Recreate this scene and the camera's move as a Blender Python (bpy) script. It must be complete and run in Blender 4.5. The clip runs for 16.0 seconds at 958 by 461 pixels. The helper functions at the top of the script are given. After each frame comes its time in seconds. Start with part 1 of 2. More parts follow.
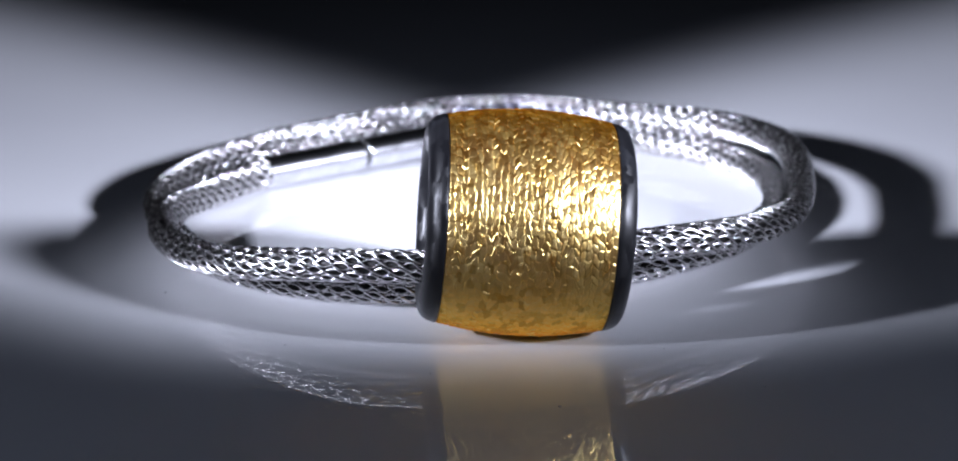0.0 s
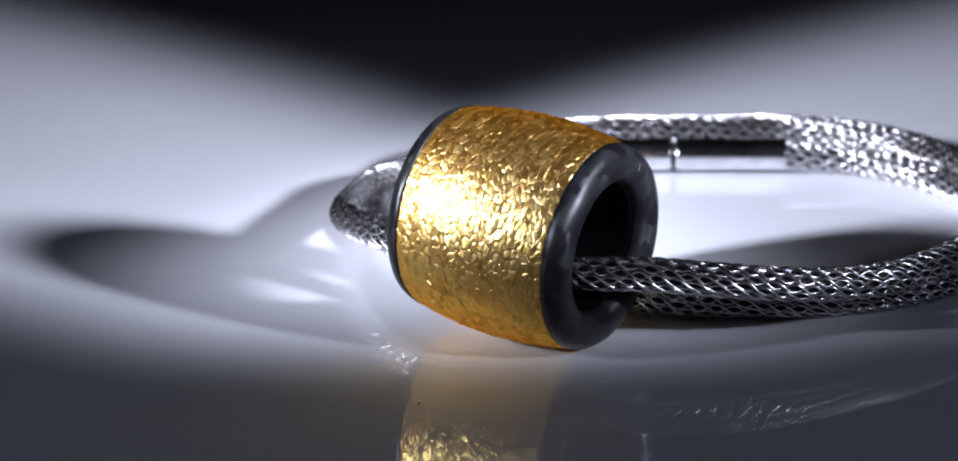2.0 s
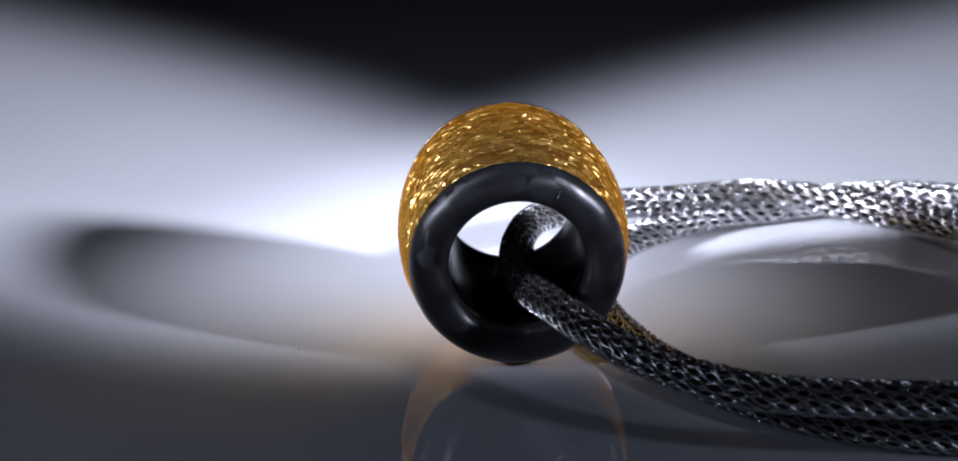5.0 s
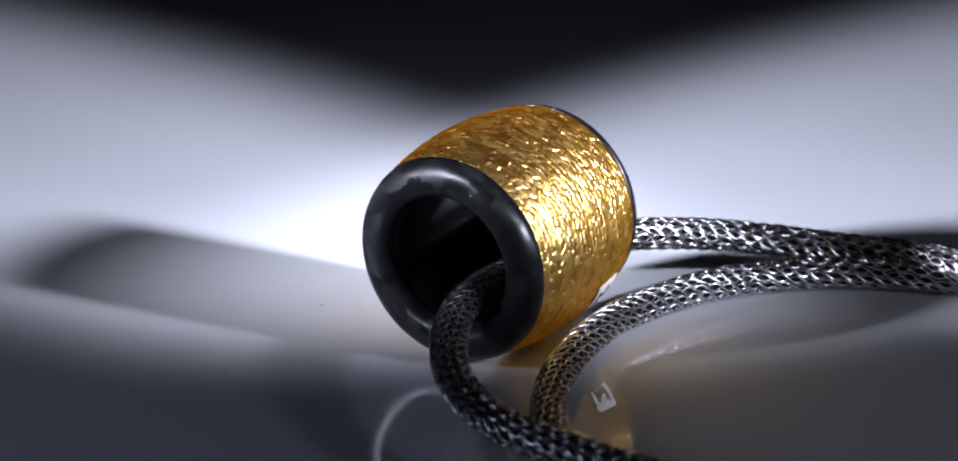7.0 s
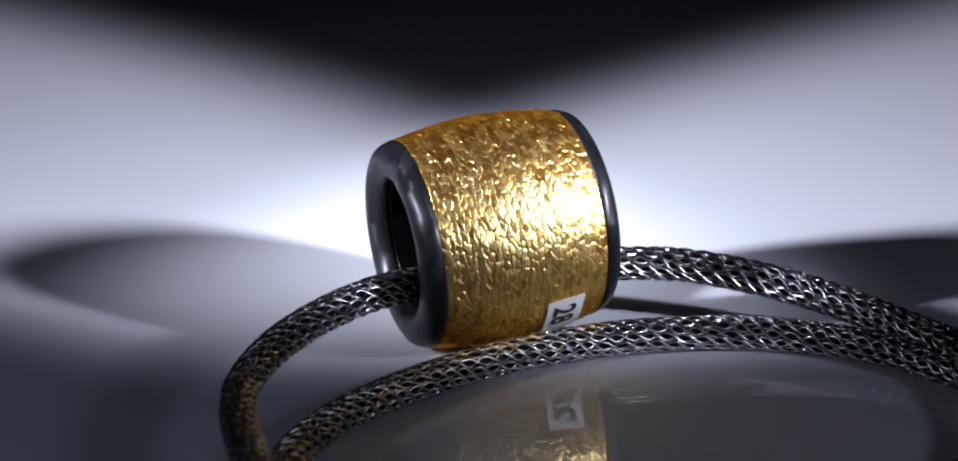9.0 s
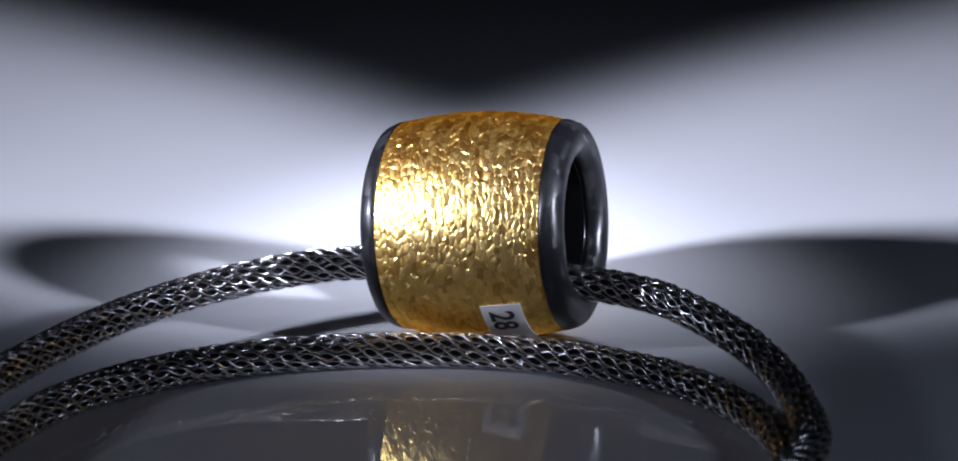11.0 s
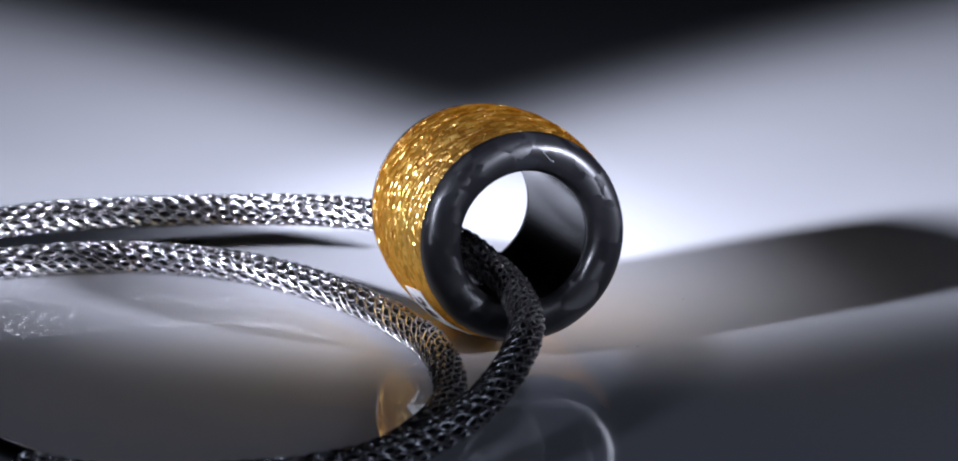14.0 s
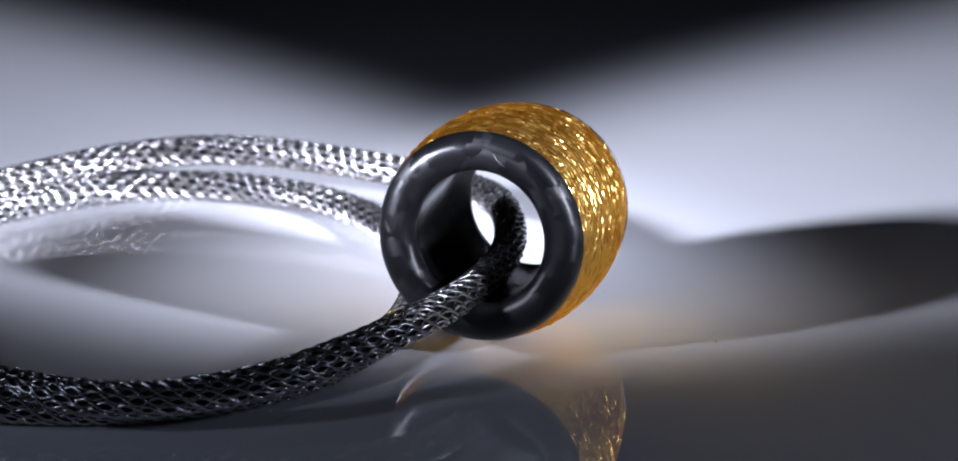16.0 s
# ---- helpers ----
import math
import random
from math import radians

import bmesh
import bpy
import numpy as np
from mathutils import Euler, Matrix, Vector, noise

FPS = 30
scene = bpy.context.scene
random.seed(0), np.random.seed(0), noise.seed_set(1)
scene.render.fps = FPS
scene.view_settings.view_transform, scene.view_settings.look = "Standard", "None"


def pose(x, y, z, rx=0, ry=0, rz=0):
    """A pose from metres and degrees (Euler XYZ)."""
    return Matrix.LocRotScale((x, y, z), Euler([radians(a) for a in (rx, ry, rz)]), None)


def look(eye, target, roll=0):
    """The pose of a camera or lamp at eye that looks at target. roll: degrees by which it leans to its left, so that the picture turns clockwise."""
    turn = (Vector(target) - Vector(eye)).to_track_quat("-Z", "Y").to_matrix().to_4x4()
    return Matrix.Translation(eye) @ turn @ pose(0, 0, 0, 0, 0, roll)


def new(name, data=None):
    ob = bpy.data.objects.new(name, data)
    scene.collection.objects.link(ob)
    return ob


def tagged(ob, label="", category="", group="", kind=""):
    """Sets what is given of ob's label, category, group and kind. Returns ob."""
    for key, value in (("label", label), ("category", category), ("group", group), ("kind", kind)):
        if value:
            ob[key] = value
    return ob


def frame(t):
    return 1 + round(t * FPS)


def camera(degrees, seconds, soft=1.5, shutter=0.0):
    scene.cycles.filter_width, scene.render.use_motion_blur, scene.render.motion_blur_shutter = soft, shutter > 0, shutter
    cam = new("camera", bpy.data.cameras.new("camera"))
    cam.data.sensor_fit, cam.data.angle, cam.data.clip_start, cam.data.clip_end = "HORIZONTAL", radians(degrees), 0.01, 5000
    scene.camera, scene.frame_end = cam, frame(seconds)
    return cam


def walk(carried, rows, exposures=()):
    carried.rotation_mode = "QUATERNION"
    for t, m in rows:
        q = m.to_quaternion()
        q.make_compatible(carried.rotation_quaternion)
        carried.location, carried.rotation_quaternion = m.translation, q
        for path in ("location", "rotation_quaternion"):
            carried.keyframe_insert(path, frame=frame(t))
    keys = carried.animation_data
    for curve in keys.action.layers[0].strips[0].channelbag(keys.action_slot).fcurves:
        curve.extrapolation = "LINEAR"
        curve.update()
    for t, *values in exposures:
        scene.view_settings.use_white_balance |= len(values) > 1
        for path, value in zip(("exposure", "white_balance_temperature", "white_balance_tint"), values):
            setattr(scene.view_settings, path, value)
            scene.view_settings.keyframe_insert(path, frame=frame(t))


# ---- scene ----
S = 0.00075           # plan unit: three quarters of a millimetre
FLOOR = -7.0          # the turntable's top in plan units
SPIN = 18.216         # degrees a second, clockwise from above


def P(x, y, z):
    """A point of the plan, in metres above the turntable's top."""
    return Vector((x * S, y * S, (z - FLOOR) * S))


# ---- camera ----
cam = camera(20.966, 16.0, soft=1.9)
eye = pose(*P(0, -300, 101.03), 90 - 17.529, 0, 0.625) @ pose(0, 0, 0, 0, 0, -0.512)
walk(cam, [(0.0, eye), (16.0, eye)])
cam.data.dof.use_dof, cam.data.dof.focus_distance, cam.data.dof.aperture_fstop = True, 0.231, 44

# ---- light: two snooted studio spots in front, left and right, in a dark studio ----
world = bpy.data.worlds.new("studio")
world.use_nodes = True
world.node_tree.nodes["Background"].inputs["Color"].default_value = (0.75, 0.8, 1.0, 1)
world.node_tree.nodes["Background"].inputs["Strength"].default_value = 0.0005
scene.world = world


def spot(name, place, target, watts, size, blend, radius, color=(0.75, 0.79, 0.985)):
    data = bpy.data.lights.new(name, "SPOT")
    data.energy, data.spot_size, data.spot_blend = watts, radians(size), blend
    data.shadow_soft_size, data.color = radius, color
    ob = new(name, data)
    ob.matrix_world = look(P(*place), P(*target))
    return ob


LAMP_R, LAMP_L = (214.5, -134.4, 116.5), (-223.5, -111.4, 108.5)
spot("studio_spot_right", LAMP_R, (-17.0, 38.6, 27.0), 10.3, 21.6, 0.84, 0.0105)
spot("studio_spot_left", LAMP_L, (16.2, 47.6, 24.5), 10.2, 24.0, 0.82, 0.0105)
# stray light from the two lamp housings
spot("housing_spill_right", LAMP_R, (2, 1, -7), 0.108, 80, 1.0, 0.012, (0.64, 0.73, 1.0))
spot("housing_spill_left", LAMP_L, (2, 1, -7), 0.108, 80, 1.0, 0.012, (0.64, 0.73, 1.0))


# ---- materials ----
def material(name):
    m = bpy.data.materials.new(name)
    m.use_nodes = True
    t = m.node_tree
    return m, t, t.nodes["Principled BSDF"]


def node(t, kind, **values):
    n = t.nodes.new(kind)
    for k, v in values.items():
        n.inputs[k].default_value = v
    return n


def ramp(t, fac, stops):
    n = t.nodes.new("ShaderNodeValToRGB")
    e = n.color_ramp.elements
    while len(e) < len(stops):
        e.new(0.5)
    for el, (p, c) in zip(e, stops):
        el.position, el.color = p, (*c, 1)
    t.links.new(fac, n.inputs["Fac"])
    return n.outputs["Color"]


def acrylic():
    m, t, b = material("white_acrylic")
    co = t.nodes.new("ShaderNodeTexCoord")
    big = node(t, "ShaderNodeTexNoise", Scale=18.0, Detail=3.0)
    fine = node(t, "ShaderNodeTexNoise", Scale=900.0, Detail=2.0)
    for n in (big, fine):
        t.links.new(co.outputs["Object"], n.inputs["Vector"])
    t.links.new(ramp(t, big.outputs["Fac"], [(0.3, (0.74, 0.745, 0.77)), (0.7, (0.80, 0.805, 0.82))]), b.inputs["Base Color"])
    t.links.new(ramp(t, fine.outputs["Fac"], [(0.35, (0.003,) * 3), (0.8, (0.009,) * 3)]), b.inputs["Roughness"])
    b.inputs["IOR"].default_value = 1.6
    b.inputs["Coat Weight"].default_value = 0.35
    b.inputs["Coat Roughness"].default_value = 0.006
    return m


def steel(name, color, rough, scale):
    m, t, b = material(name)
    co = t.nodes.new("ShaderNodeTexCoord")
    n = node(t, "ShaderNodeTexNoise", Scale=scale, Detail=4.0)
    t.links.new(co.outputs["Object"], n.inputs["Vector"])
    t.links.new(ramp(t, n.outputs["Fac"], [(0.3, tuple(c * 0.7 for c in color)), (0.7, color)]), b.inputs["Base Color"])
    t.links.new(ramp(t, n.outputs["Fac"], [(0.3, (rough * 1.5,) * 3), (0.7, (rough,) * 3)]), b.inputs["Roughness"])
    b.inputs["Metallic"].default_value = 1.0
    return m


def gold():
    m, t, b = material("gold_leaf")
    co = t.nodes.new("ShaderNodeTexCoord")
    fine = node(t, "ShaderNodeTexNoise", Scale=2600.0, Detail=5.0, Roughness=0.7)
    blot = node(t, "ShaderNodeTexNoise", Scale=240.0, Detail=3.0)
    flake = node(t, "ShaderNodeTexVoronoi", Scale=1700.0, Randomness=0.8)
    flake.distance = "CHEBYCHEV"
    long = node(t, "ShaderNodeMapping", Scale=(1.0, 0.65, 0.65))
    t.links.new(co.outputs["Object"], long.inputs["Vector"])
    t.links.new(long.outputs["Vector"], flake.inputs["Vector"])
    for n in (fine, blot):
        t.links.new(co.outputs["Object"], n.inputs["Vector"])
    pick = t.nodes.new("ShaderNodeSeparateColor")
    t.links.new(flake.outputs["Color"], pick.inputs["Color"])
    leaf = ramp(t, pick.outputs["Red"], [(0.0, (0.56, 0.52, 0.33)), (0.35, (0.84, 0.86, 0.68)), (1.0, (0.93, 0.98, 0.88))])
    mix = t.nodes.new("ShaderNodeMixRGB")
    mix.blend_type = "MULTIPLY"
    mix.inputs["Fac"].default_value = 0.35
    t.links.new(leaf, mix.inputs["Color1"])
    t.links.new(ramp(t, blot.outputs["Fac"], [(0.35, (0.96, 0.86, 0.66)), (0.65, (1, 1, 1))]), mix.inputs["Color2"])
    t.links.new(mix.outputs["Color"], b.inputs["Base Color"])
    b.inputs["Metallic"].default_value = 1.0
    t.links.new(ramp(t, pick.outputs["Green"], [(0.0, (0.42,) * 3), (1.0, (0.29,) * 3)]), b.inputs["Roughness"])
    # hair-fine creases over the larger folds of the sheet
    crease = node(t, "ShaderNodeTexVoronoi", Scale=2100.0, Randomness=1.0)
    crease.feature, crease.distance = "F1", "CHEBYCHEV"
    t.links.new(long.outputs["Vector"], crease.inputs["Vector"])
    fold = node(t, "ShaderNodeBump", Strength=0.32, Distance=0.00012)
    fold.invert = True
    t.links.new(crease.outputs["Distance"], fold.inputs["Height"])
    bump = node(t, "ShaderNodeBump", Strength=0.1, Distance=0.0001)
    t.links.new(fine.outputs["Fac"], bump.inputs["Height"])
    t.links.new(fold.outputs["Normal"], bump.inputs["Normal"])
    t.links.new(bump.outputs["Normal"], b.inputs["Normal"])
    # a thin honey-coloured lacquer over the leaf
    b.inputs["Coat Weight"].default_value = 1.0
    b.inputs["Coat Roughness"].default_value = 0.2
    b.inputs["Coat IOR"].default_value = 1.02
    b.inputs["Coat Tint"].default_value = (1.0, 0.79, 0.40, 1)
    # amber varnish in the creases scatters a deep orange far off the mirror angle
    amber = t.nodes.new("ShaderNodeBsdfPrincipled")
    t.links.new(ramp(t, blot.outputs["Fac"], [(0.35, (0.88, 0.22, 0.008)), (0.65, (0.92, 0.32, 0.015))]), amber.inputs["Base Color"])
    amber.inputs["Metallic"].default_value = 1.0
    amber.inputs["Roughness"].default_value = 0.55
    t.links.new(bump.outputs["Normal"], amber.inputs["Normal"])
    both = t.nodes.new("ShaderNodeMixShader")
    both.inputs["Fac"].default_value = 0.1
    t.links.new(b.outputs["BSDF"], both.inputs[1])
    t.links.new(amber.outputs["BSDF"], both.inputs[2])
    t.links.new(both.outputs["Shader"], t.nodes["Material Output"].inputs["Surface"])
    return m


def carbon():
    m, t, b = material("forged_carbon")
    co = t.nodes.new("ShaderNodeTexCoord")
    chips = node(t, "ShaderNodeTexVoronoi", Scale=480.0, Randomness=1.0)
    fibre = node(t, "ShaderNodeTexNoise", Scale=1500.0, Detail=3.0)
    for n in (chips, fibre):
        t.links.new(co.outputs["Object"], n.inputs["Vector"])
    wobble = node(t, "ShaderNodeTexNoise", Scale=900.0, Detail=1.0)
    t.links.new(co.outputs["Object"], wobble.inputs["Vector"])
    push = t.nodes.new("ShaderNodeVectorMath")
    push.operation = "MULTIPLY_ADD"
    push.inputs[1].default_value = (0.0012,) * 3
    t.links.new(wobble.outputs["Color"], push.inputs[0])
    t.links.new(co.outputs["Object"], push.inputs[2])
    t.links.new(push.outputs["Vector"], chips.inputs["Vector"])
    pick = t.nodes.new("ShaderNodeSeparateColor")
    t.links.new(chips.outputs["Color"], pick.inputs["Color"])
    t.links.new(ramp(t, pick.outputs["Red"], [(0.0, (0.004, 0.004, 0.005)), (0.7, (0.007, 0.007, 0.008)), (1.0, (0.012, 0.0125, 0.0145))]), b.inputs["Base Color"])
    t.links.new(ramp(t, pick.outputs["Green"], [(0.0, (0.32,) * 3), (1.0, (0.44,) * 3)]), b.inputs["Roughness"])
    # the fibres of each chip run their own way, so chips flash in turn
    grain = t.nodes.new("ShaderNodeTangent")
    grain.direction_type, grain.axis = "RADIAL", "X"
    t.links.new(grain.outputs["Tangent"], b.inputs["Tangent"])
    t.links.new(pick.outputs["Blue"], b.inputs["Anisotropic Rotation"])
    b.inputs["Anisotropic"].default_value = 0.55
    b.inputs["Specular IOR Level"].default_value = 0.42
    bump = node(t, "ShaderNodeBump", Strength=0.1, Distance=0.0001)
    t.links.new(fibre.outputs["Fac"], bump.inputs["Height"])
    t.links.new(bump.outputs["Normal"], b.inputs["Normal"])
    return m


def plain(name, color, rough, scale=300.0, spread=0.12):
    m, t, b = material(name)
    co = t.nodes.new("ShaderNodeTexCoord")
    n = node(t, "ShaderNodeTexNoise", Scale=scale, Detail=4.0)
    t.links.new(co.outputs["Object"], n.inputs["Vector"])
    t.links.new(ramp(t, n.outputs["Fac"], [(0.3, tuple(c * (1 - spread) for c in color)), (0.7, color)]), b.inputs["Base Color"])
    b.inputs["Roughness"].default_value = rough
    return m


ACRYLIC, GOLD, CARBON = acrylic(), gold(), carbon()
WIRE = steel("steel_wire", (0.84, 0.825, 0.825), 0.19, 900.0)
# near-black colour holds the shade seen between the wires
CORE = steel("shaded_core", (0.035, 0.034, 0.034), 0.5, 900.0)
TUBE = steel("brushed_steel", (0.78, 0.78, 0.80), 0.15, 400.0)
AMBER = steel("dull_gold_ground", (0.72, 0.46, 0.14), 0.4, 700.0)
BORE = plain("matt_black_bore", (0.002, 0.002, 0.0023), 0.22)
BORE.node_tree.nodes["Principled BSDF"].inputs["Specular IOR Level"].default_value = 0.38
SEAM = plain("dark_glue_line", (0.012, 0.011, 0.010), 0.4)
PAPER = plain("white_paper", (0.78, 0.78, 0.76), 0.6)
INK = plain("black_ink", (0.015, 0.015, 0.016), 0.5)
DUST = plain("dust", (0.6, 0.6, 0.62), 0.8)
BLACK = plain("black_studio_cloth", (0.0085, 0.0078, 0.0095), 0.9, 4.0, 0.3)


# ---- building helpers ----
def part(name, mesh, mat, parent, label="", kind=""):
    ob = new(name, mesh)
    mesh.materials.append(mat)
    ob.parent = parent
    return tagged(ob, label=label, kind=kind)


def mesh_of(name, verts, faces, smooth=True):
    me = bpy.data.meshes.new(name)
    me.from_pydata([tuple(v) for v in verts], [], [tuple(int(i) for i in f) for f in faces])
    if smooth:
        me.polygons.foreach_set("use_smooth", [True] * len(me.polygons))
    me.update()
    return me


def lathe(name, profile, steps=128, closed=True):
    """Turns (along x, radius) pairs, in plan units, round the x axis."""
    verts, faces, n = [], [], len(profile)
    for i in range(steps):
        a = 2 * math.pi * i / steps
        for x, r in profile:
            verts.append((x * S, r * S * math.cos(a), r * S * math.sin(a)))
    for i in range(steps):
        for j in range(n if closed else n - 1):
            k = (j + 1) % n
            i2 = (i + 1) % steps
            faces.append((i * n + j, i * n + k, i2 * n + k, i2 * n + j))
    return mesh_of(name, verts, faces)


def sweep(name, points, radius, sides=16, close=True):
    """A smooth round tube along points (metres)."""
    c, t, u, w = frames(points, close)
    n = len(c)
    ang = np.arange(sides) * 2 * math.pi / sides
    v = c[:, None] + radius * (np.cos(ang)[None, :, None] * u[:, None] + np.sin(ang)[None, :, None] * w[:, None])
    faces = []
    for i in range(n if close else n - 1):
        i2 = (i + 1) % n
        for j in range(sides):
            j2 = (j + 1) % sides
            faces.append((i * sides + j, i * sides + j2, i2 * sides + j2, i2 * sides + j))
    if not close:
        faces += [tuple(range(sides - 1, -1, -1)), tuple((n - 1) * sides + j for j in range(sides))]
    return mesh_of(name, v.reshape(-1, 3), faces)


def frames(points, close=True):
    """Points with a tangent and two normals each."""
    c = np.array(points)
    t = np.roll(c, -1, 0) - np.roll(c, 1, 0)
    if not close:
        t[0], t[-1] = c[1] - c[0], c[-1] - c[-2]
    t /= np.linalg.norm(t, axis=1)[:, None]
    u = np.cross(np.array((0.0, 0.0, 1.0)), t)
    u /= np.linalg.norm(u, axis=1)[:, None]
    return c, t, u, np.cross(t, u)


def spline(knots, step):
    """Even points along a smooth closed line through the knots."""
    k = np.array(knots, float)
    n = len(k)
    out = []
    for i in range(n):
        p0, p1, p2, p3 = k[i - 1], k[i], k[(i + 1) % n], k[(i + 2) % n]
        d = [max(np.linalg.norm(b - a), 1e-9) ** 0.5 for a, b in ((p0, p1), (p1, p2), (p2, p3))]
        m1 = d[1] * ((p1 - p0) / d[0] - (p2 - p0) / (d[0] + d[1]) + (p2 - p1) / d[1])
        m2 = d[1] * ((p2 - p1) / d[1] - (p3 - p1) / (d[1] + d[2]) + (p3 - p2) / d[2])
        for s in np.linspace(0, 1, 60, endpoint=False):
            out.append((2 * s**3 - 3 * s**2 + 1) * p1 + (s**3 - 2 * s**2 + s) * m1 + (3 * s**2 - 2 * s**3) * p2 + (s**3 - s**2) * m2)
    out = np.array(out)
    for _ in range(20):
        out = (np.roll(out, 1, 0) + 2 * out + np.roll(out, -1, 0)) / 4
    ring = np.vstack([out, out[:1]])
    far = np.concatenate([[0], np.cumsum(np.linalg.norm(np.diff(ring, axis=0), axis=1))])
    count = int(far[-1] / step)
    at = np.linspace(0, far[-1], count, endpoint=False)
    return np.stack([np.interp(at, far, ring[:, a]) for a in range(3)], 1), far[-1]


# ---- the setting ----
def turntable():
    ob = new("turntable")
    tagged(ob, "glossy white acrylic turntable disc lit by two spots", "turntable")
    bm = bmesh.new()
    bmesh.ops.create_cone(bm, cap_ends=True, segments=160, radius1=0.42, radius2=0.42, depth=0.006, matrix=Matrix.Translation((0, 0, -0.003)))
    bmesh.ops.bevel(bm, geom=[e for e in bm.edges if abs(e.verts[0].co.z - e.verts[1].co.z) < 1e-6], offset=0.0008, segments=2, affect="EDGES")
    me = bpy.data.meshes.new("disc")
    bm.to_mesh(me)
    bm.free()
    part("disc", me, ACRYLIC, ob, "glossy white acrylic disc")
    rng = random.Random(5)
    spots = [(-44, 16), (-9, -14), (19, -6), (-27, -4), (6, -25), (52, 8), (-60, 30), (30, -19), (12, 60), (-15, 45)]
    for x, y in spots:
        r = rng.uniform(0.10, 0.2) * S
        bm = bmesh.new()
        bmesh.ops.create_icosphere(bm, subdivisions=1, radius=r)
        for v in bm.verts:
            v.co = Vector((v.co.x * rng.uniform(0.7, 1.6), v.co.y * rng.uniform(0.7, 1.3), v.co.z * 0.7 + r * 0.6)) + Vector((x * S, y * S, 0))
        me = bpy.data.meshes.new("dust_speck")
        bm.to_mesh(me)
        bm.free()
        part("dust_speck", me, DUST, ob, "tiny pale dust speck")
    return ob


def studio():
    bm = bmesh.new()
    bmesh.ops.create_cube(bm, size=1, matrix=Matrix.Translation((0, 0, -0.046)) @ Matrix.Diagonal((1.2, 1.2, 0.08, 1)))
    me = bpy.data.meshes.new("studio_table")
    bm.to_mesh(me)
    bm.free()
    ob = new("studio_table", me)
    me.materials.append(BLACK)
    tagged(ob, "black cloth-covered studio table under the turntable", "table", kind="structure")
    # a black cloth tent closes the set against stray light
    for name, place, size in (("wall_north", (0, 0.62, 0.33), (1.28, 0.03, 0.85)), ("wall_south", (0, -0.62, 0.33), (1.28, 0.03, 0.85)),
                              ("wall_east", (0.625, 0, 0.33), (0.03, 1.2, 0.85)), ("wall_west", (-0.625, 0, 0.33), (0.03, 1.2, 0.85)),
                              ("ceiling", (0, 0, 0.775), (1.28, 1.27, 0.03))):
        bm = bmesh.new()
        bmesh.ops.create_cube(bm, size=1, matrix=Matrix.Translation(place) @ Matrix.Diagonal((*size, 1)))
        me = bpy.data.meshes.new(name)
        bm.to_mesh(me)
        bm.free()
        me.materials.append(BLACK)
        tagged(new(name, me), "plain matt black cloth side of the studio tent", "backdrop", kind="structure")


# ---- the bracelet ----
WAY = [(2, 1.6, 1.3), (9, 3.0, 1.7), (16.2, 5.9, 2.2), (24, 10.3, 1.8), (31.75, 17.1, 0.85), (37.4, 26.25, 0.1), (39.4, 33.85, 0.0), (40.5, 42.9, 0.1),
       (40.8, 54, 0.2), (38.6, 65.2, -0.3), (31.5, 75.7, -1.1), (18.5, 85.3, -2.3), (3.5, 92.6, -3.0), (-12, 91, -3.1), (-22, 83, -3.0), (-35, 72, -2.8),
       (-44.8, 60, -3.2), (-48.8, 49, -4.2), (-46, 37, -4.9), (-40.6, 25.6, -4.9),
       (-33, 17.8, -4.9), (-24.8, 13.3, -4.9), (-10.3, 11.1, -4.9), (0.5, 12.7, -4.9), (15.7, 18.7, -4.9), (28.1, 27.9, -4.9), (35.7, 39, -4.9), (38.5, 51, -4.9)]
WAY2 = [(37.2, 63.5, -4.9), (30.4, 73.8, -4.9), (17.5, 82.6, -4.9), (4, 85.2, -4.7), (-8, 79.5, -4.0), (-20.6, 71.6, -3.9), (-33.4, 62.6, -4.1), (-41.2, 52, -4.3), (-45.6, 40.5, -3.3), (-46.2, 32.3, -3.1), (-43.9, 24.8, -3.1),
        (-37.6, 14.4, -1.9), (-31.3, 8.7, -0.6), (-20.8, 3.2, 0.9), (-9, 1.2, 1.2)]
CABLE_R = 2.12


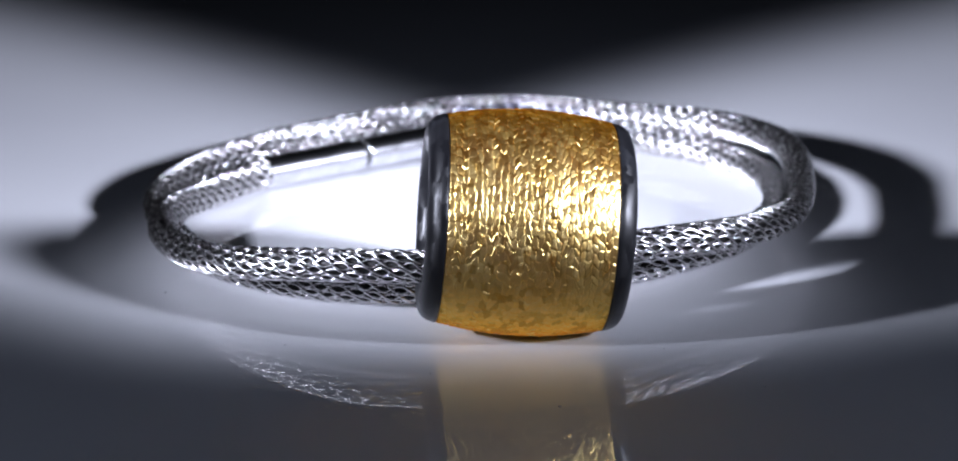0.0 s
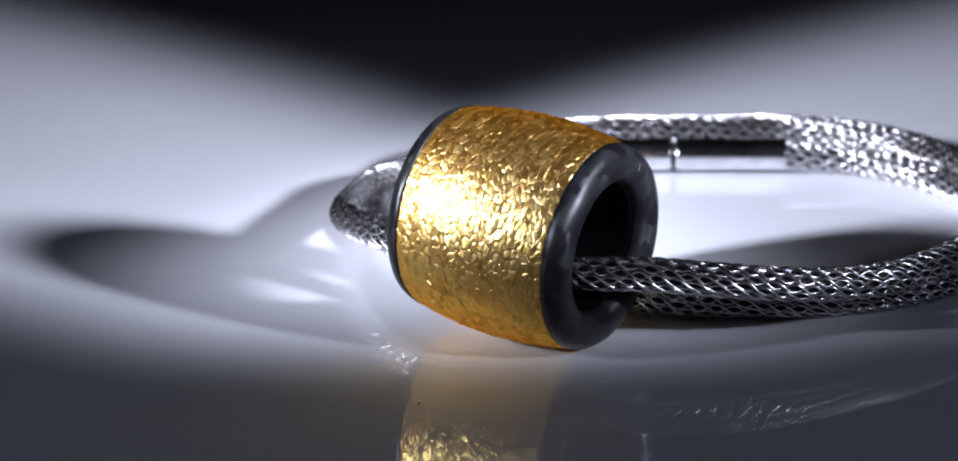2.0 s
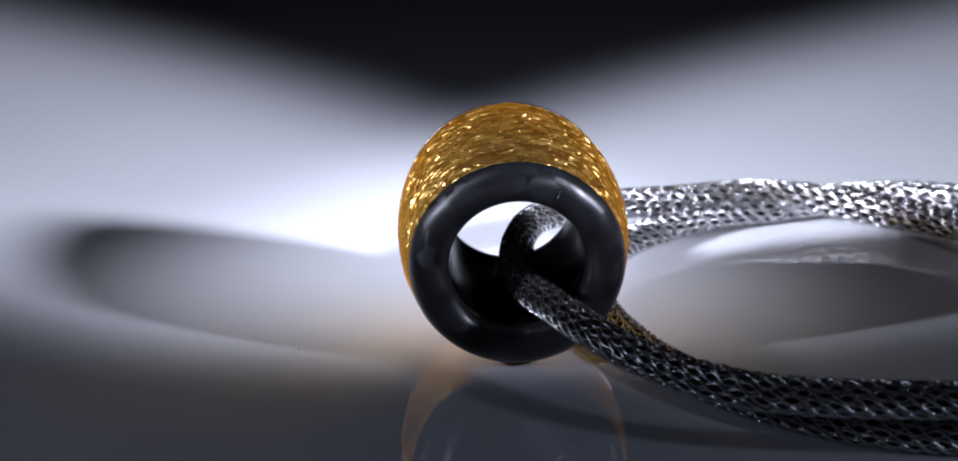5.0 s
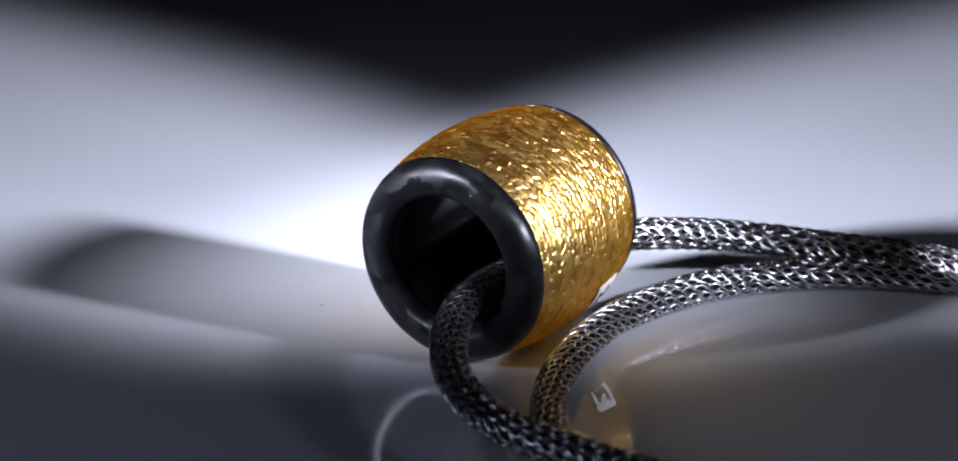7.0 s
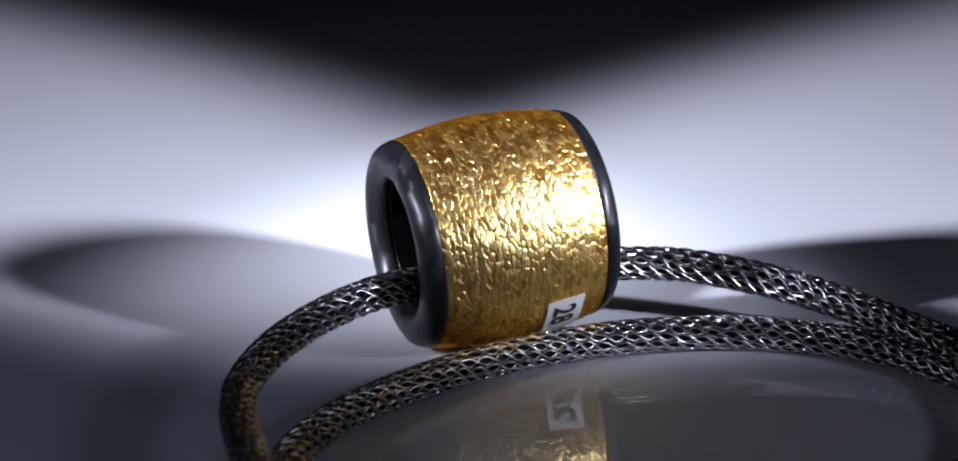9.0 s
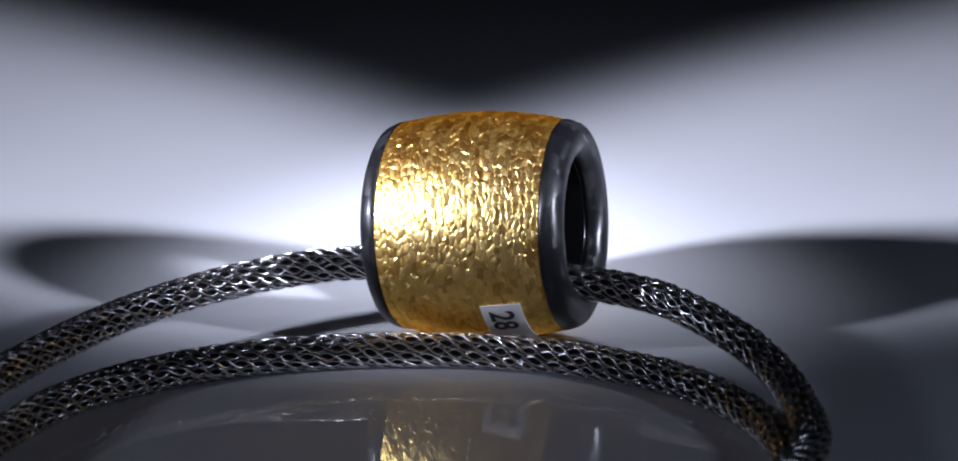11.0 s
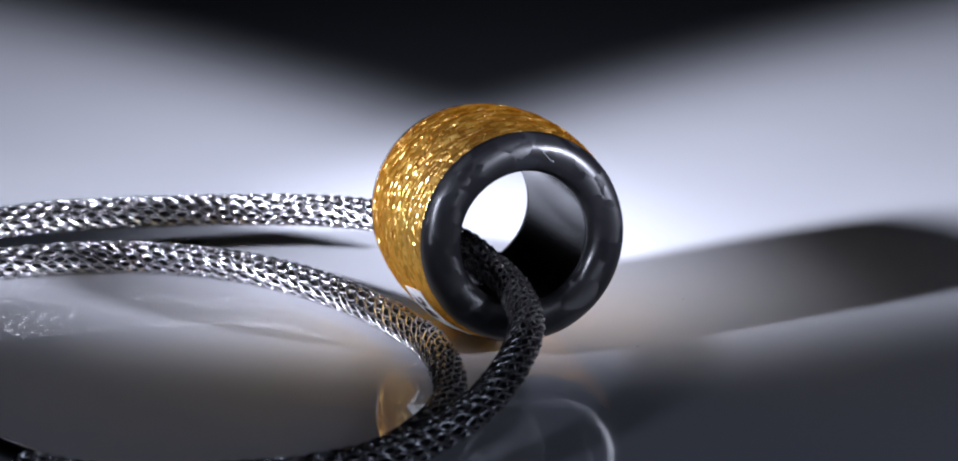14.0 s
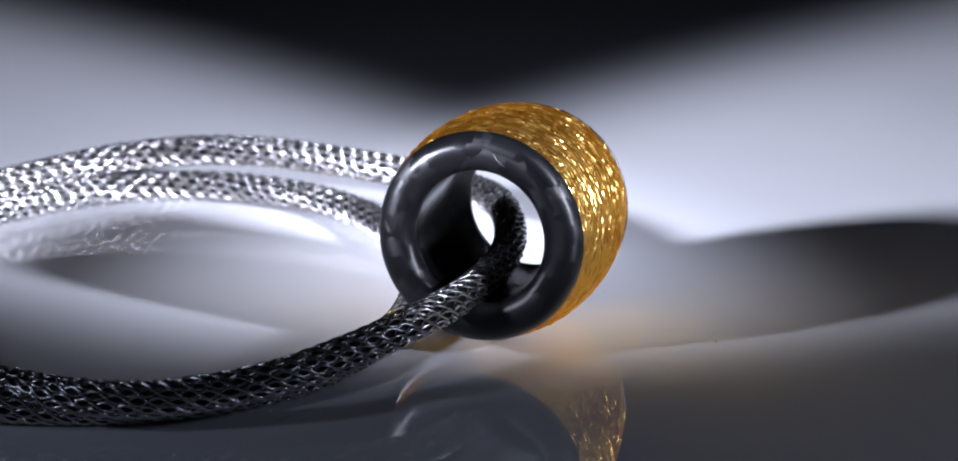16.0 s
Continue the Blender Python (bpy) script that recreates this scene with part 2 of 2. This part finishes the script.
def knitted(points, length, columns, pitch, radius, wire):
    """A knitted tube: columns of chain stitches, each two wires that cross over and under in turn."""
    c, t, u, w = frames(points)
    n = len(c)
    cells = int(round(length / pitch))
    m = cells * 16
    q = np.arange(m) / 16.0
    at = q / cells * n
    lo = np.floor(at).astype(int)
    f = (at - lo)[:, None]
    a, b = lo % n, (lo + 1) % n
    mid = c[a] * (1 - f) + c[b] * f
    uu, ww = u[a] * (1 - f) + u[b] * f, w[a] * (1 - f) + w[b] * f
    ring = [(math.cos(x), math.sin(x)) for x in (0.3, 1.557, 2.813, 4.07, 5.327)]
    step = 2 * math.pi / columns
    rng = np.random.RandomState(11)
    slow = np.sin(2 * math.pi * np.arange(m)[:, None] / m * np.array([[17, 31, 53]]) + 1.3).sum(1) * 0.05
    start = rng.uniform(-0.15, 0.15, columns)
    verts, faces, base = [], [], 0
    for k in range(columns * 2):
        col, sign = k // 2, 1 - 2 * (k % 2)
        wave = np.sin(2 * math.pi * np.arange(m)[:, None] / m * np.array([[23 + col, 47 + col]]) + k).sum(1) * 0.22
        ph = 2 * math.pi * q + (col % 2) * math.pi / 2 + start[col] + wave
        jig = np.repeat(rng.normal(0, 0.05, cells * 4), 4)
        jig = (np.roll(jig, 4) + np.roll(jig, 2) + jig + np.roll(jig, -2) + np.roll(jig, -4)) / 5
        around = (col + sign * 0.47 * np.sin(ph) + jig) * step + 2 * math.pi * 5 * q / cells + slow
        out = radius + wire * (sign * 0.85 * np.cos(ph) + 0.5 * np.sin(ph) ** 2 + jig * 3)
        rad = np.cos(around)[:, None] * uu + np.sin(around)[:, None] * ww
        line = mid + out[:, None] * rad
        d = np.roll(line, -1, 0) - np.roll(line, 1, 0)
        d /= np.linalg.norm(d, axis=1)[:, None]
        side = np.cross(d, rad)
        side /= np.linalg.norm(side, axis=1)[:, None]
        up = np.cross(side, d)
        for x, y in ring:
            verts.append(line + wire * (x * side + y * up))
        idx = base + np.arange(5 * m).reshape(5, m)
        for j in range(5):
            p, o = idx[j], idx[(j + 1) % 5]
            faces.append(np.stack([p, o, np.roll(o, -1), np.roll(p, -1)], 1))
        base += 5 * m
    return mesh_of("knitted_wire", np.vstack(verts), np.vstack(faces))


def bracelet():
    ob = new("bracelet")
    tagged(ob, "double-wrapped knitted steel wire bracelet lying on the turntable", "bracelet")
    points, length = spline([P(*k) for k in WAY + WAY2], 0.0006)
    # solid filler: the tube's inner shade is put into its colour
    part("core", sweep("core", points, (CABLE_R - 0.62) * S, 14), CORE, ob, "inside of the knitted tube, its shade painted near-black")
    part("knitted_wire", knitted(points, length, 12, 4.5 * S, (CABLE_R - 0.27) * S, 0.163 * S), WIRE, ob, "shiny knitted steel wire tube", "stuff")
    a, b = P(-35.0, 61.3, -4.1), P(-7.5, 79.9, -3.9)
    half = (b - a).length / S / 2
    prof = lambda x0, x1, r, i: [(x0, i), (x0, r - 0.35), (x0 + 0.1, r - 0.13), (x0 + 0.35, r), (x0 + 0.42, r), (x1 - 0.42, r), (x1 - 0.35, r), (x1 - 0.1, r - 0.13), (x1, r - 0.35), (x1, i)]
    me = lathe("clasp", prof(-half, -0.3, 2.3, 1.2), 64)
    me.materials.append(TUBE)
    clasp = new("clasp", me)
    clasp.parent = ob
    clasp.matrix_local = Matrix.Translation((a + b) / 2) @ (b - a).to_track_quat("X", "Z").to_matrix().to_4x4()
    tagged(clasp, "polished steel magnetic tube clasp")
    part("socket", lathe("socket", prof(0.3, half, 2.3, 1.2), 64), TUBE, clasp, "polished steel tube half")
    part("joint_ring", lathe("joint_ring", [(-0.32, 1.2), (-0.32, 1.95), (0.32, 1.95), (0.32, 1.2)], 64), SEAM, clasp, "dark joint between the halves")
    return ob


BEAD_R, BEAD_E, BEAD_L, GOLD_L = 13.85, 12.1, 12.3, 10.05


def barrel(x):
    return BEAD_R - (BEAD_R - BEAD_E) * (x / BEAD_L) ** 2


def leaf_sleeve():
    """One sheet of gold leaf round the barrel, crinkled into small uneven facets, longer round it than along it."""
    rng = np.random.RandomState(4)
    along, around = 380, 1200
    cols, rows = 27, 70
    seed = rng.uniform(0.15, 0.85, (2, cols + 2, rows))
    lean = rng.normal(0, 1, (3, cols + 2, rows))
    x = np.linspace(-GOLD_L, GOLD_L, along)
    a = np.arange(around) / around
    drift = 0.5 * np.sin(2 * math.pi * (3 * a + 0.1))[None, :] + 0.35 * np.sin(2 * math.pi * (7 * a))[None, :]
    gx = (x[:, None] + GOLD_L) / (2 * GOLD_L) * (cols - 0.02) + 0.2 * drift
    ga = np.repeat(a[None, :] * rows, along, 0) + 0.3 * np.sin(gx * 1.7) + 0.12 * np.sin(gx * 4.1 + 1)
    ix, ia = np.floor(gx).astype(int), np.floor(ga).astype(int)
    first, second = np.full(gx.shape, 9.0), np.full(gx.shape, 9.0)
    height = np.zeros(gx.shape)
    for dx in (-1, 0, 1):
        for da in (-1, 0, 1):
            cx, ca = np.clip(ix + dx, -1, cols) + 1, (ia + da) % rows
            ox, oa = gx - (ix + dx + seed[0][cx, ca]), ga - (ia + da + seed[1][cx, ca])
            far = (ox ** 4 + oa ** 4) ** 0.25
            near = far < first
            second = np.where(near, first, np.minimum(second, far))
            first = np.where(near, far, first)
            height = np.where(near, 0.018 * lean[0][cx, ca] + 0.062 * lean[1][cx, ca] * ox + 0.065 * lean[2][cx, ca] * oa, height)
    height -= 0.075 * np.exp(-(second - first) * 11)
    height = (np.roll(height, 1, 1) + 2 * height + np.roll(height, -1, 1)) / 4
    height[0] = height[-1] = -0.05
    r = (barrel(x)[:, None] - 0.04 + height) * S
    ang = 2 * math.pi * a
    verts = np.stack([np.repeat(x[:, None] * S, around, 1), r * np.cos(ang), r * np.sin(ang)], -1).reshape(-1, 3)
    idx = np.arange(along * around).reshape(along, around)
    nxt = np.roll(idx, -1, 1)
    faces = np.stack([idx[:-1], idx[1:], nxt[1:], nxt[:-1]], -1).reshape(-1, 4)
    return mesh_of("gold_leaf", verts.tolist(), faces.tolist())


def sticker(parent, x0, x1, a0, a1):
    """A small paper label that follows the barrel from angle a0 to a1."""
    def on(x, a, lift):
        r = barrel(x) + lift
        return (x * S, r * S * math.cos(a), r * S * math.sin(a))
    verts, faces, n = [], [], 12
    for lift in (0.05, 0.16):
        for i in range(n + 1):
            for x in (x0, x1):
                verts.append(on(x, a0 + (a1 - a0) * i / n, lift))
    o = 2 * (n + 1)
    for i in range(n):
        k = 2 * i
        faces += [(k, k + 1, k + 3, k + 2), (o + k, o + k + 2, o + k + 3, o + k + 1), (k, k + 2, o + k + 2, o + k), (k + 1, o + k + 1, o + k + 3, k + 3)]
    faces += [(0, o, o + 1, 1), (2 * n, 2 * n + 1, o + 2 * n + 1, o + 2 * n)]
    tag = part("sticker", mesh_of("sticker", verts, faces, False), PAPER, parent, "small white paper number sticker")
    curve = bpy.data.curves.new("digits", "FONT")
    curve.body, curve.size, curve.offset = "28", 1.0, 0.025
    ob = new("digits", curve)
    bpy.context.view_layer.update()
    me = bpy.data.meshes.new_from_object(ob.evaluated_get(bpy.context.evaluated_depsgraph_get()))
    bpy.data.objects.remove(ob)
    bm = bmesh.new()
    bm.from_mesh(me)
    bmesh.ops.triangulate(bm, faces=bm.faces)
    tall = (x1 - x0) * 0.6
    for v in bm.verts:
        up, across = v.co.y / 0.72, v.co.x / 0.72
        v.co = on(x0 + (x1 - x0) * 0.2 + tall * (1 - up), a0 + (a1 - a0) * 0.1 + math.copysign(across * tall / BEAD_R, a1 - a0), 0.2)
    me = bpy.data.meshes.new("digits")
    bm.to_mesh(me)
    bm.free()
    part("digits", me, INK, tag, "black printed number")


def bead():
    ob = new("bead")
    tagged(ob, "gold leaf barrel bead with black carbon ends on a cable", "bead")
    part("gold_sleeve", leaf_sleeve(), GOLD, ob, "crinkled gold leaf sleeve")
    under = [(x, barrel(x) - 0.3) for x in np.linspace(-GOLD_L - 0.1, GOLD_L + 0.1, 15)]
    part("underlay", lathe("underlay", under + [(GOLD_L, 8.4), (-GOLD_L, 8.4)], 128), AMBER, ob, "dull gold ground under the leaf")
    for sign in (-1, 1):
        g = GOLD_L + 0.05
        prof = [(g, 8.02), (g, barrel(g) - 0.1), (g + 0.12, barrel(g) + 0.05), (11.0, barrel(11.0) + 0.03), (11.5, 12.26), (11.9, 11.95), (12.2, 11.45), (12.38, 10.9), (12.42, 10.2),
                (12.36, 9.5), (12.2, 9.0), (11.9, 8.55), (11.4, 8.2), (10.7, 8.05)]
        part("end_ring", lathe("end_ring", [(sign * x, r) for x, r in (prof if sign > 0 else prof[::-1])], 144), CARBON, ob, "black forged carbon end ring")
    part("bore_lining", lathe("bore_lining", [(-g, 8.0), (-g + 0.1, 8.0), (g - 0.1, 8.0), (g, 8.0), (g, 8.02), (g, 8.38), (-g, 8.38), (-g, 8.02)], 96), BORE, ob, "matt black lining of the bore")
    for start, lean, size in (((-12.46, -3.4, 9.2), 40, 1.7), ((12.46, 4.4, 8.9), 70, 1.1)):
        pts = [Vector(start) * S + Vector((math.copysign(0.12 * math.sin(k * 0.5), start[0]), size * k / 6 * math.cos(radians(lean)), 0.5 * size * (k / 6) ** 2 + size * 0.3 * k / 6)) * S for k in range(7)]
        part("lint_fibre", sweep("lint_fibre", pts, 0.014 * S, 5, False), DUST, ob, "tiny pale lint fibre")
    sticker(ob, -7.0, -2.2, radians(-27), radians(-64))
    return ob


studio()
table_disc = turntable()
band = bracelet()
charm = bead()
BEAD_AT = pose(*P(2.136, 0.817, 7.0), 0, 4.9, 4.115)


def motions():
    """The turntable carries everything round."""
    times = [0.5 * i for i in range(33)]
    turn = [(t, pose(0, 0, 0, 0, 0, -SPIN * t)) for t in times]
    walk(table_disc, turn)
    walk(band, turn)
    walk(charm, [(t, m @ BEAD_AT) for t, m in turn])


motions()
